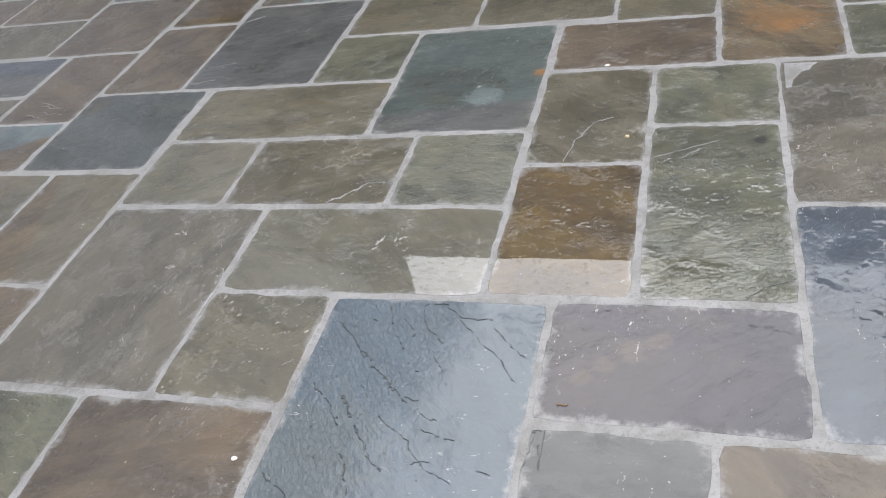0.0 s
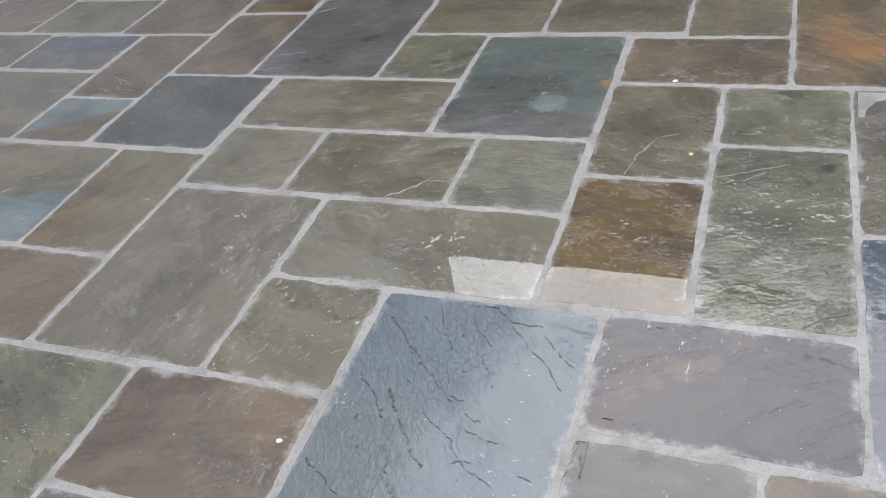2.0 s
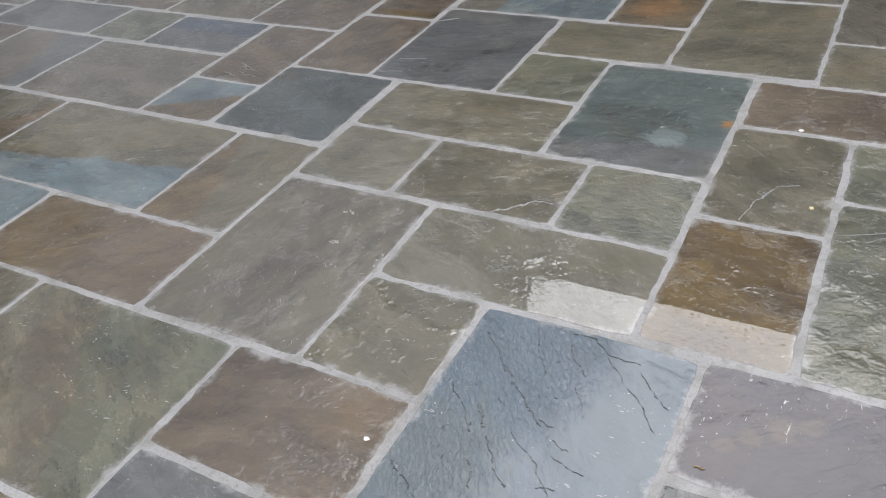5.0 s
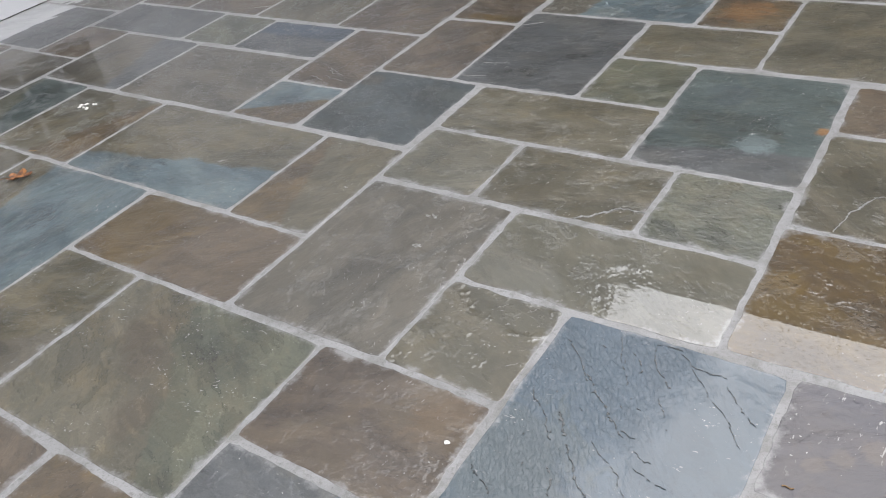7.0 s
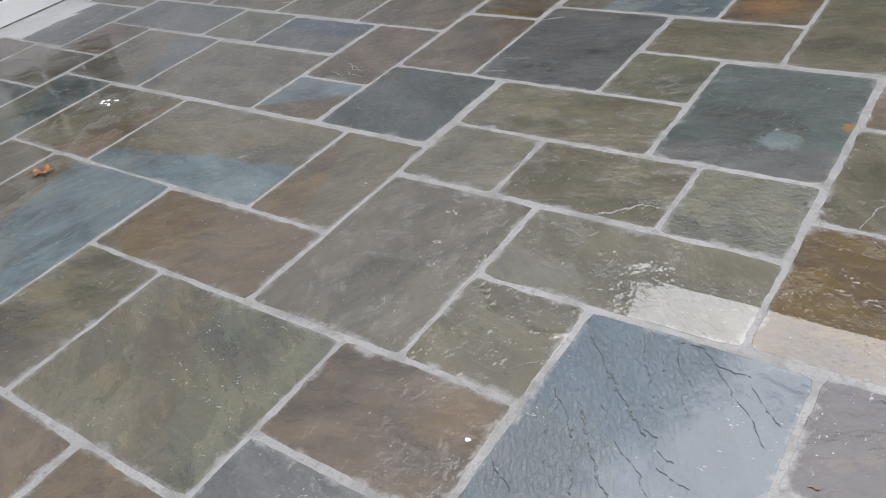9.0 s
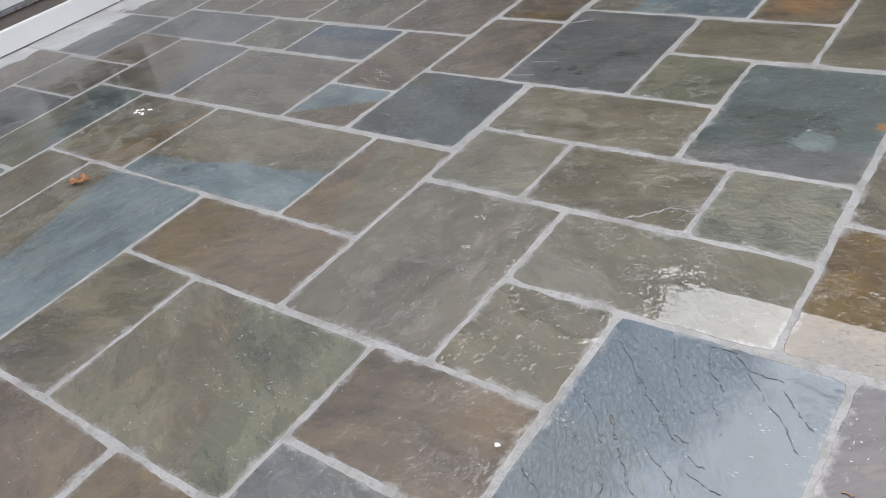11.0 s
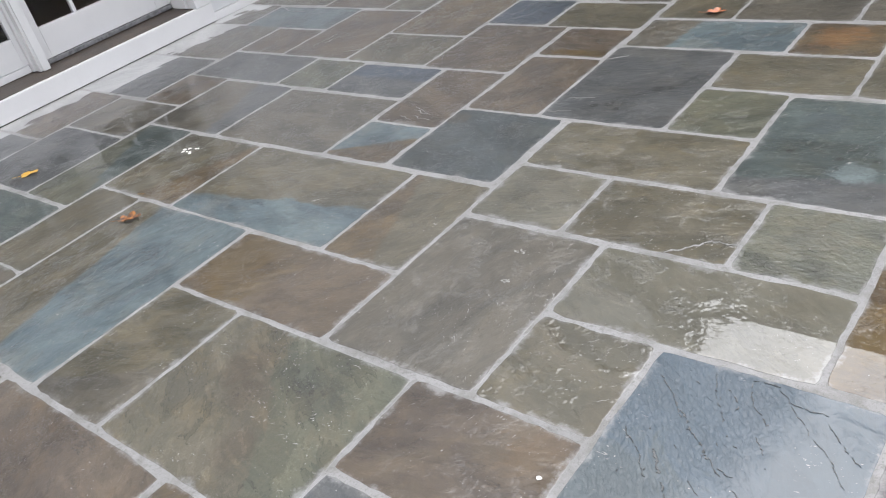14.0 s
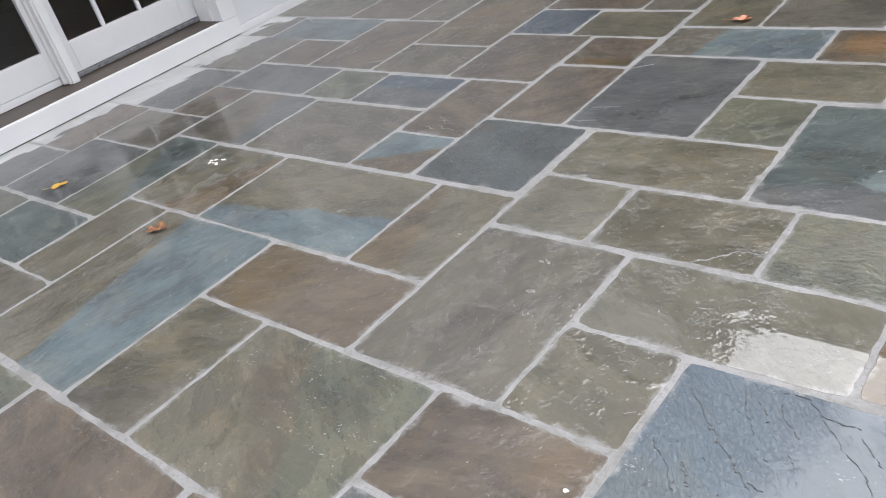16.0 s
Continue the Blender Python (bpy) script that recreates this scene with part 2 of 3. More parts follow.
def wood_material(name, a, b, rough=0.45, along="y", coat=0.15):
    m = Mat(name)
    co = m.mapping((1, 4, 2), 0, (14, 1.2, 14) if along == "y" else (1.2, 14, 14))
    g = m.noise(co, 5.0, 8, 0.65, 1.2)
    w = m.noise(m.co, 4.0, 4, 0.6)
    col = m.mix(m.step(g, 0.3, 0.7), a, b)
    col = m.mix(m.step(w, 0.5, 0.75, 0.0, 0.5), col, tuple(v * 1.5 for v in b))
    return m.done(base_color=col, roughness=rough, normal=m.bump(g, 0.3, 0.004), coat_weight=coat, coat_roughness=0.2)


MORTAR = mortar_material()
WHITE = paint_material("white_trim_paint")
SIDING = paint_material("pale_siding_paint", (0.56, 0.57, 0.58), 0.5)
SILL = wood_material("weathered_sill_wood", (0.018, 0.013, 0.009), (0.062, 0.043, 0.027))
m = Mat("threshold_metal")
METAL = m.done(base_color=m.mix(m.step(m.noise(m.co, 30, 4), 0.4, 0.7), (0.30, 0.30, 0.31), (0.18, 0.18, 0.19)), metallic=0.6, roughness=0.45)
m = Mat("window_glass")
GLASS = m.done(base_color=(1, 1, 1), roughness=0.0, transmission_weight=1.0, ior=1.45)
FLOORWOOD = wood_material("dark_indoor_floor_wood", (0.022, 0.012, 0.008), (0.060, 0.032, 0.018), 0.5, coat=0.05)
# the room's dimness is put into this near-black wall colour
m = Mat("darkened_plaster")
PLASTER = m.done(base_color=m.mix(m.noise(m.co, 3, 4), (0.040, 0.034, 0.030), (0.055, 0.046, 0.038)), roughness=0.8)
m = Mat("wood_shingles")
g = m.noise(m.mapping((0, 0, 0), 0, (6, 6, 1.5)), 3.0, 6, 0.7)
SHINGLE = m.done(base_color=m.mix(m.step(g, 0.3, 0.7), (0.055, 0.048, 0.036), (0.10, 0.09, 0.066)), roughness=0.85, normal=m.bump(g, 0.5, 0.02))
m = Mat("grass_and_soil")
g = m.noise(m.co, 1.2, 9, 0.7)
LAWN = m.done(base_color=m.mix(m.step(g, 0.3, 0.7), (0.030, 0.050, 0.016), (0.060, 0.075, 0.028)), roughness=0.9, normal=m.bump(m.noise(m.co, 30, 5, 0.7), 0.8, 0.03))


# ---- geometry helpers ----
def mesh_object(name, bm, material, parent=None, label="", at=(0, 0, 0)):
    me = bpy.data.meshes.new(name)
    bm.normal_update()
    bm.to_mesh(me)
    bm.free()
    me.materials.append(material)
    ob = new(name, me)
    ob.location = at
    if parent is not None:
        ob.parent = parent
    if label:
        ob["label"] = label
    return ob


def box(bm, x0, x1, y0, y1, z0, z1, bevel=0.0):
    start = len(bm.verts)
    made = bmesh.ops.create_cube(bm, size=1.0)["verts"]
    for v in made:
        v.co = Vector((x0 if v.co.x < 0 else x1, y0 if v.co.y < 0 else y1, z0 if v.co.z < 0 else z1))
    if bevel:
        edges = list({e for v in made for e in v.link_edges})
        bmesh.ops.bevel(bm, geom=edges, offset=bevel, segments=2, affect="EDGES", profile=0.6)
    return bm


def part(name, bm, material, parent=None, label="", at=(0, 0, 0)):
    return mesh_object(name, bm, material, parent, label, at)


def boxed(name, dims, material, parent=None, label="", bevel=0.003):
    return part(name, box(bmesh.new(), *dims, bevel), material, parent, label)


# ---- the ground and the patio ----
bm = bmesh.new()
bmesh.ops.create_grid(bm, x_segments=40, y_segments=40, size=400)
tagged(part("ground", bm, LAWN, at=(0, 0, -0.09)), "dark green lawn round the stone patio", "lawn", kind="structure")

WALL = -4.33  # the house's base line
X0, X1, Y0, Y1 = WALL, 2.45, -1.25, 3.55
bm = bmesh.new()
box(bm, WALL + 0.002, 5.2, -4.4, 7.4, -0.08, -0.0008)
patio = tagged(part("pavement", bm, MORTAR), "wet bluestone patio with wide pale cement joints", "patio", kind="structure")

# x0, x1, y0, y1, tone, and options
SLABS_A = [
    (-0.85, -0.004, -0.635, 0.00, "olive", dict(turn=-35, split=("green", 35, 0.06), gloss=0.05, mottle=1.2, glint=0.08, stains=[(-0.16, 0.12, 0.11, (0.046, 0.036, 0.024), 0.7), (-0.06, 0.02, 0.10, (0.050, 0.039, 0.026), 0.6), (0.10, -0.16, 0.09, (0.054, 0.042, 0.028), 0.5)])),
    (-1.292, -0.85, -0.635, 0.00, "olive", dict(turn=15, split=("grey", -60, 0.12))),
    (-2.15, -1.292, -0.63, 0.415, "blue", dict(turn=76, split=("olive", 194, 0.10), cleft=0.6, ledge=0.4)),
    (-1.29, -0.43, 0.00, 0.41, "brown", dict(split=("umber", -20, 0.0), turn=30, mottle=0.8, glint=0.1)),
    (-0.85, -0.43, 0.41, 1.035, "brown", dict(turn=50, split=("olive", 20, -0.05))),
    (-1.91, -0.85, 0.415, 1.035, "blue", dict(turn=8, split=("olive", 100, -0.087))),
    (-2.55, -1.91, 0.42, 1.035, "olive", dict(turn=60, split=("brown", -25, 0.12))),
    (-2.55, -2.15, -0.24, 0.42, "olive", dict(turn=70)),
    (-2.95, -2.15, -0.63, -0.24, "grey", dict(turn=50)),
    (-3.27, -2.56, -0.24, 0.20, "deep", dict()),
    (-3.00, -2.55, 0.21, 1.05, "green", dict(turn=70, split=("deep", 30, 0.02), gloss=0.05)),
    (-3.70, -3.00, 0.21, 0.86, "slate", dict(gloss=0.05)),
    (-4.32, -3.70, 0.20, 0.67, "slate", dict(pale_strip=0.10)),
    (-4.32, -3.70, 0.67, 1.31, "umber", dict(pale_strip=0.17)),
]
SLABS_B = [
    (-3.70, -3.02, 0.86, 1.285, "grey", dict(turn=40)),
    (-4.32, -3.45, 1.31, 1.94, "slate", dict(pale_strip=0.36)),
    (-3.45, -3.015, 1.285, 1.70, "umber", dict()),
    (-3.01, -2.35, 1.05, 1.675, "grey", dict(gloss=0.04, split=("slate", 20, 0.1))),
    (-2.35, -1.48, 1.045, 1.66, "grey", dict(turn=-10)),
    (-1.48, -1.06, 1.05, 1.42, "brown", dict(split=("blue", 120, -0.03), turn=30)),
    (-1.47, -1.05, 1.42, 2.06, "umber", dict()),
    (-1.055, -0.453, 1.052, 1.65, "dusk", dict(turn=-40, stains=[(-0.24, 0.2, 0.07, (0.045, 0.04, 0.032), 0.8)])),
    (-1.04, -0.61, 1.65, 2.30, "umber", dict(turn=60)),
    (-0.61, 0.02, 1.65, 2.475, "slate", dict(glint=0.12, turn=15, cleft=0.6, stains=[(-0.03, -0.23, 0.028, SOOT, 0.9), (-0.10, -0.26, 0.022, SOOT, 0.8), (0.02, -0.27, 0.018, SOOT, 0.8), (0.12, -0.04, 0.032, SOOT, 0.85), (0.17, -0.02, 0.025, SOOT, 0.8), (0.06, 0.12, 0.02, SOOT, 0.6)])),
    (0.02, 0.41, 1.65, 2.065, "green", dict()),
    (-0.43, 0.41, 1.24, 1.645, "olive", dict(turn=10)),
    (-0.425, 0.00, 0.83, 1.235, "pale", dict(turn=20, mottle=0.9)),
    (0.00, 0.615, 0.83, 1.235, "olive", dict(turn=15)),
]
SLABS_C = [
    (0.615, 1.015, 0.825, 1.24, "green", dict(wave=0.05, drop=0.6, glint=0.45, cleft=0.7, turn=-12, pebble=(0, -9.0, 0.55))),
    (-0.43, 0.195, 0.01, 0.82, "grey", dict(turn=80, drop=0.6, mottle=0.7, glint=0.32)),
    (0.20, 1.02, 0.42, 0.82, "pale", dict(glint=0.4, wave=0.14, drop=0.9, gloss=0.08, mottle=0.6, pool=(-14, 0.12, 1.58))),
    (0.19, 0.59, 0.01, 0.415, "olive", dict(turn=-8, ledge=0.5, drop=0.4, mottle=0.7, glint=0.3)),
    # blue slab's stain: greenish base, plus the rough side's weaker reflection painted in
    (0.592, 1.212, -0.42, 0.412, "sky", dict(turn=-52, cleft=0.4, ledge=0.10, wave=0.012, drop=0.02, gloss=0.06, wetness=0.85, mottle=0.35, glint=0.08, pebble=(168, -0.02, 0.50), stains=[(-0.22, -0.12, 0.26, (0.062, 0.072, 0.066), 0.45)])),
    (1.214, 1.826, 0.026, 0.423, "violet", dict(wetness=0.6, turn=35, wave=0.03, drop=0.03, mottle=0.5, glint=0.04, gloss=0.05, stains=[(-0.20, -0.06, 0.035, (0.10, 0.073, 0.050), 0.30), (-0.15, -0.02, 0.035, (0.10, 0.073, 0.050), 0.30), (-0.09, 0.03, 0.04, (0.10, 0.073, 0.050), 0.30), (-0.03, 0.07, 0.035, (0.10, 0.073, 0.050), 0.30)])),
    (1.21, 1.62, -0.60, 0.02, "slate", dict(wetness=0.5, mottle=0.5, drop=0.08, glint=0.06)),
    (1.62, 2.45, -0.60, 0.02, "umber", dict(wetness=0.5, mottle=0.6, drop=0.08, glint=0.06)),
    (1.825, 2.45, 0.025, 0.83, "ink", dict(wetness=0.85, mottle=0.5, drop=0.03, wave=0.03, glint=0.03)),
    (1.83, 2.45, 0.83, 1.64, "grey", dict(wave=0.12, drop=0.8, glint=0.4)),
    (1.425, 1.825, 0.43, 1.25, "green", dict(glint=0.5, cleft=0.7, wave=0.06, drop=0.45, turn=12, ledge=0.4, stains=[(0.135, 0.31, 0.024, SOOT, 0.9), (0.08, 0.23, 0.02, SOOT, 0.6), (-0.12, 0.12, 0.016, SOOT, 0.6), (0.02, 0.02, 0.02, SOOT, 0.6)], pebble=(-90, 0.0, 0.10))),
    (1.02, 1.42, 0.43, 1.04, "rust", dict(wave=0.10, drop=0.9, gloss=0.05, glint=0.45, mottle=0.7, pool=(-95, 0.09, 1.55))),
    (1.025, 1.42, 1.04, 1.645, "olive", dict(turn=-40)),
    (1.425, 1.835, 1.25, 1.64, "green", dict()),
]
SLABS_D = [
    (1.03, 1.64, 1.65, 2.035, "umber", dict(turn=10)),
    (0.41, 1.02, 1.245, 2.055, "deep", dict(glint=0.12, turn=10, split=("slate", -80, 0.22), spots=0.6, stains=[(0.285, 0.0, 0.035, IRON, 0.8), (0.085, -0.15, 0.085, (0.11, 0.135, 0.135), 0.7), (-0.1, 0.2, 0.12, (0.04, 0.05, 0.055), 0.5), (-0.16, -0.05, 0.02, SOOT, 0.8), (0.02, -0.07, 0.022, SOOT, 0.7), (0.14, -0.06, 0.02, SOOT, 0.6)])),
    (0.03, 0.64, 2.07, 2.465, "olive", dict(turn=10)),
    (0.64, 1.24, 2.075, 2.88, "olive", dict(turn=30)),
    (1.24, 1.64, 2.04, 2.46, "olive", dict()),
    (1.24, 1.64, 2.46, 3.55, "grey", dict()),
    (1.64, 2.07, 1.65, 2.46, "brown", dict(stains=[(0.02, -0.08, 0.17, IRON, 0.40), (0.03, -0.14, 0.07, IRON, 0.5), (-0.05, 0.12, 0.10, IRON, 0.35)])),
    (2.07, 2.45, 1.65, 2.045, "green", dict()),
    (2.07, 2.45, 2.045, 2.46, "grey", dict()),
    (1.64, 2.45, 2.46, 3.55, "olive", dict()),
    (-0.60, 0.235, 2.48, 2.86, "blue", dict(split=("grey", 170, 0.15), glint=0.4)),
    (0.235, 0.64, 2.47, 2.86, "brown", dict(stains=[(-0.02, 0.03, 0.16, IRON, 0.45)])),
    (-0.60, -0.17, 2.87, 3.55, "olive", dict()),
    (-0.17, 0.43, 2.87, 3.55, "grey", dict()),
]
SLABS_E = [
    (0.43, 1.24, 2.885, 3.55, "grey", dict()),
    (-1.04, -0.62, 2.31, 2.70, "rust", dict(split=("umber", 90, -0.1))),
    (-1.66, -1.05, 2.065, 2.715, "umber", dict()),
    (-1.67, -1.225, 2.72, 3.13, "ink", dict(mottle=0.4)),
    (-1.22, -0.61, 2.705, 3.10, "olive", dict()),
    (-2.31, -1.66, 2.08, 2.51, "olive", dict()),
    (-2.32, -1.67, 2.515, 3.55, "brown", dict()),
    (-2.93, -2.315, 2.09, 2.91, "umber", dict()),
    (-3.86, -2.93, 2.53, 2.94, "blue", dict()),
    (-3.42, -2.93, 2.10, 2.525, "umber", dict()),
    (-4.32, -3.43, 1.945, 2.55, "grey", dict(pale_strip=0.30)),
    (-4.32, -3.87, 2.555, 2.97, "grey", dict(pale_strip=0.20)),
    (-3.42, -2.545, 1.69, 2.09, "slate", dict(gloss=0.06)),
    (-2.545, -2.10, 1.68, 2.075, "green", dict()),
]
SLABS_F = [
    (-2.10, -1.48, 1.67, 2.06, "slate", dict(split=("ink", 90, 0.02))),
    (-4.32, -3.38, 2.975, 3.55, "olive", dict()),
    (-3.38, -2.73, 2.945, 3.55, "umber", dict()),
    (-2.73, -2.325, 2.915, 3.55, "olive", dict()),
    (-1.67, -0.97, 3.13, 3.55, "umber", dict()),
    (-0.97, -0.61, 3.11, 3.55, "grey", dict()),
    (-0.008, 0.585, -0.39, 0.008, "umber", dict(turn=20, drop=0.6, mottle=0.8, glint=0.15, stains=[(0.2, 0.10, 0.13, (0.090, 0.060, 0.032), 0.45), (0.25, 0.05, 0.05, (0.05, 0.036, 0.022), 0.7)])),
    (-0.008, 0.585, -1.25, -0.395, "slate", dict()),
    (-0.43, 0.00, -1.25, -0.64, "brown", dict(turn=45)),
    (-1.45, -0.44, -1.25, -0.64, "umber", dict(turn=-30)),
    (-2.15, -1.455, -1.25, -0.645, "green", dict()),
    (-3.72, -3.275, -0.24, 0.20, "green", dict()),
    (-4.32, -3.725, -0.24, 0.195, "grey", dict()),
    (-3.60, -2.955, -0.63, -0.245, "olive", dict()),
]
SLABS_G = [
    (-4.32, -3.605, -0.63, -0.245, "slate", dict()),
    (-2.80, -2.155, -1.25, -0.64, "brown", dict()),
    (-3.60, -2.805, -1.25, -0.64, "grey", dict()),
    (-4.32, -3.605, -1.25, -0.64, "olive", dict()),
    (0.595, 1.20, -1.25, -0.425, "olive", dict()),
    (1.21, 1.82, -1.25, -0.605, "green", dict()),
    (1.825, 2.45, -1.25, -0.605, "brown", dict()),
]
STONES = SLABS_A + SLABS_B + SLABS_C + SLABS_D + SLABS_E + SLABS_F + SLABS_G


def stone_mesh(w, d, gap, rng, seed):
    """A slab with a worn, slightly uneven outline and a rounded arris; its top lies at z = 0."""
    n = 16
    hx, hy = w / 2 - gap, d / 2 - gap
    ring = []
    for k, (ax, ay, bx, by) in enumerate(((-hx, -hy, hx, -hy), (hx, -hy, hx, hy), (hx, hy, -hx, hy), (-hx, hy, -hx, -hy))):
        for i in range(n):
            t = i / n
            x, y = ax + (bx - ax) * t, ay + (by - ay) * t
            if i == 0:
                x, y = x * (1 - 0.006 / hx), y * (1 - 0.006 / hy)
            j = noise.noise_vector((x * 7 + seed * 3.1, y * 7, seed * 1.7)) * 0.0055 + noise.noise_vector((x * 31 + seed, y * 31, seed * 2.7)) * 0.0060
            ring.append((x + j.x, y + j.y))
    bm = bmesh.new()
    lift = rng.uniform(-0.0003, 0.0004)
    tops, mids, lows = [], [], []
    for x, y in ring:
        s = 1 - 0.0016 / max(abs(x), abs(y), 0.05)
        tops.append(bm.verts.new((x * s, y * s, lift)))
        mids.append(bm.verts.new((x, y, lift - 0.0005)))
        lows.append(bm.verts.new((x, y, -0.03)))
    bm.faces.new(tops)
    k = len(ring)
    for i in range(k):
        j = (i + 1) % k
        bm.faces.new((mids[i], mids[j], tops[j], tops[i]))
        bm.faces.new((lows[i], lows[j], mids[j], mids[i]))
    return bm


rng = random.Random(11)
for i, (x0, x1, y0, y1, tone, opt) in enumerate(STONES):
    w, d = x1 - x0, y1 - y0
    gap = rng.uniform(0.0078, 0.0108)
    calm = dict(glint=0.08, drop=0.15, wave=0.06) if x1 < -2.1 else {}  # an even film of water by the house
    mat = stone_material("bluestone_" + tone, tone, w / 2 - gap, d / 2 - gap, seed=i + 1, **{"turn": rng.uniform(-60, 60), **calm, **opt})
    part("paving_stone", stone_mesh(w, d, gap, rng, i), mat, patio, at=((x0 + x1) / 2, (y0 + y1) / 2, 0))

# the rest of the patio: plain slabs in courses round the middle part
FILL = [stone_material("bluestone_" + t, t, seed=200 + k) for k, t in enumerate(("olive", "grey", "brown", "slate", "umber", "green"))]


def course(x0, x1, y0, y1, rng):
    y = y0
    while y < y1 - 0.05:
        d = rng.choice((0.41, 0.61, 0.61, 0.82))
        if y1 - (y + d) < 0.3:
            d = y1 - y
        x = x0
        while x < x1 - 0.05:
            w = rng.choice((0.41, 0.61, 0.82))
            if x1 - (x + w) < 0.3:
                w = x1 - x
            part("paving_stone", stone_mesh(w, d, 0.01, rng, int(x * 100) + int(y * 37)), rng.choice(FILL), patio, at=(x + w / 2, y + d / 2, 0))
            x += w
        y += d


course(WALL + 0.01, 5.19, Y1, 7.38, rng)
course(WALL + 0.01, 5.19, -4.39, Y0, rng)
course(X1, 5.19, Y0, Y1, rng)

# ---- the house ----
DOOR, FACE, TOP = -4.625, -4.31, 9.5  # door plane, trim face, height of the main block
JAMB = 2.47
house = tagged(new("house"), "white clapboard house with glazed patio doors", "house", kind="structure")
bm = bmesh.new()
box(bm, -4.55, -4.345, JAMB + 0.145, 9.0, 0.066, TOP)        # beyond the doors
box(bm, -4.55, -4.345, -0.26, JAMB + 0.145, 2.46, TOP)       # over the doors
box(bm, -4.55, -4.345, -8.0, -0.26, 0.066, TOP)              # before the doors
part("wall", bm, SIDING, house, "plain pale painted wall")
boxed("baseboard", (-4.5, -4.332, JAMB + 0.147, 9.0, -0.03, 0.062), WHITE, house, "white baseboard over a dark gap")
boxed("baseboard", (-4.5, -4.332, -8.0, -0.262, -0.03, 0.062), WHITE, house)
boxed("riser", (-4.36, FACE, -0.26, JAMB + 0.145, 0.006, 0.150), WHITE, house, "white painted board below the door sill", 0.004)
boxed("casing", (-4.5, FACE, JAMB, JAMB + 0.145, 0.1515, 2.46), WHITE, house, "white door casing", 0.004)
boxed("casing", (-4.5, FACE, -0.26, -0.115, 0.1515, 2.46), WHITE, house, "", 0.004)
boxed("casing", (-4.5, FACE + 0.002, -0.11, JAMB - 0.003, 2.30, 2.458), WHITE, house, "", 0.004)
boxed("jamb", (-4.70, -4.50, JAMB + 0.002, JAMB + 0.05, 0.10, 2.3), WHITE, house)
boxed("door_stop", (-4.60, -4.42, JAMB - 0.022, JAMB - 0.001, 0.16, 2.3), WHITE, house)
boxed("jamb", (-4.70, -4.50, -0.16, -0.112, 0.10, 2.3), WHITE, house)
sill = bmesh.new()
box(sill, -4.66, -4.362, -0.11, JAMB - 0.001, 0.05, 0.152, 0.004)
for v in sill.verts:  # falls towards the patio
    if v.co.z > 0.1:
        v.co.z += (-4.362 - v.co.x) * 0.05
part("sill", sill, SILL, house, "worn brown wooden door sill")
bm = bmesh.new()
box(bm, -12.0, -4.1, -8.2, 8.5, TOP, TOP + 0.25)
part("roof", bm, SHINGLE, house, "dark shingle roof")

ROOM = tagged(new("room"), "dim room behind the patio doors", "room", kind="structure")
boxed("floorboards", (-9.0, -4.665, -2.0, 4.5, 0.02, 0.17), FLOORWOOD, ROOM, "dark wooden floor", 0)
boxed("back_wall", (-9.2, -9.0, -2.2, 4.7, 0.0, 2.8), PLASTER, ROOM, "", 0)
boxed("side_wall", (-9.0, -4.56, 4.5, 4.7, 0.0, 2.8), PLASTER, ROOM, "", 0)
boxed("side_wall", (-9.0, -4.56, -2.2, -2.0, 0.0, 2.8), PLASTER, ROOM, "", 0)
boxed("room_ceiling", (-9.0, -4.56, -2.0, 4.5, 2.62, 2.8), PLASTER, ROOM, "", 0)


def patio_door(y0, y1, low, label, flip):
    """A glazed door leaf, three panes wide and three high, in the plane of the doors."""
    door = tagged(new("patio_door"), label, "door", group="pair of patio doors")
    x0, x1, top = DOOR - 0.045, DOOR, 2.28
    left, right = (0.115, 0.145) if not flip else (0.145, 0.10)
    rail, head = 0.425, top - 0.12
    boxed("stile", (x0, x1, y0, y0 + left, low, top), WHITE, door, "", 0.004)
    boxed("stile", (x0, x1, y1 - right, y1, low, top), WHITE, door, "", 0.004)
    boxed("bottom_rail", (x0, x1 - 0.0005, y0 + left, y1 - right, low, rail), WHITE, door, "", 0.004)
    boxed("top_rail", (x0, x1 - 0.0005, y0 + left, y1 - right, head, top), WHITE, door, "", 0.004)
    a, b = y0 + left, y1 - right
    w = (b - a - 2 * 0.030) / 3
    for k in (1, 2):
        c = a + k * w + (k - 1) * 0.030
        boxed("muntin", (x0 + 0.006, x1 - 0.006, c, c + 0.030, rail, head), WHITE, door, "", 0.005)
    h = (head - rail - 2 * 0.030) / 3
    for k in range(1, 3):
        c = rail + k * h + (k - 1) * 0.030
        for i in range(3):
            boxed("muntin", (x0 + 0.008, x1 - 0.008, a + i * (w + 0.030), a + i * (w + 0.030) + w, c, c + 0.030), WHITE, door, "", 0.004)
    for i in range(3):
        for k in range(3):
            p = boxed("pane", (x0 + 0.02, x0 + 0.024, a + i * (w + 0.030), a + i * (w + 0.030) + w, rail + k * (h + 0.030), rail + k * (h + 0.030) + h), GLASS, door, "", 0)
            p.visible_shadow = False
    return door


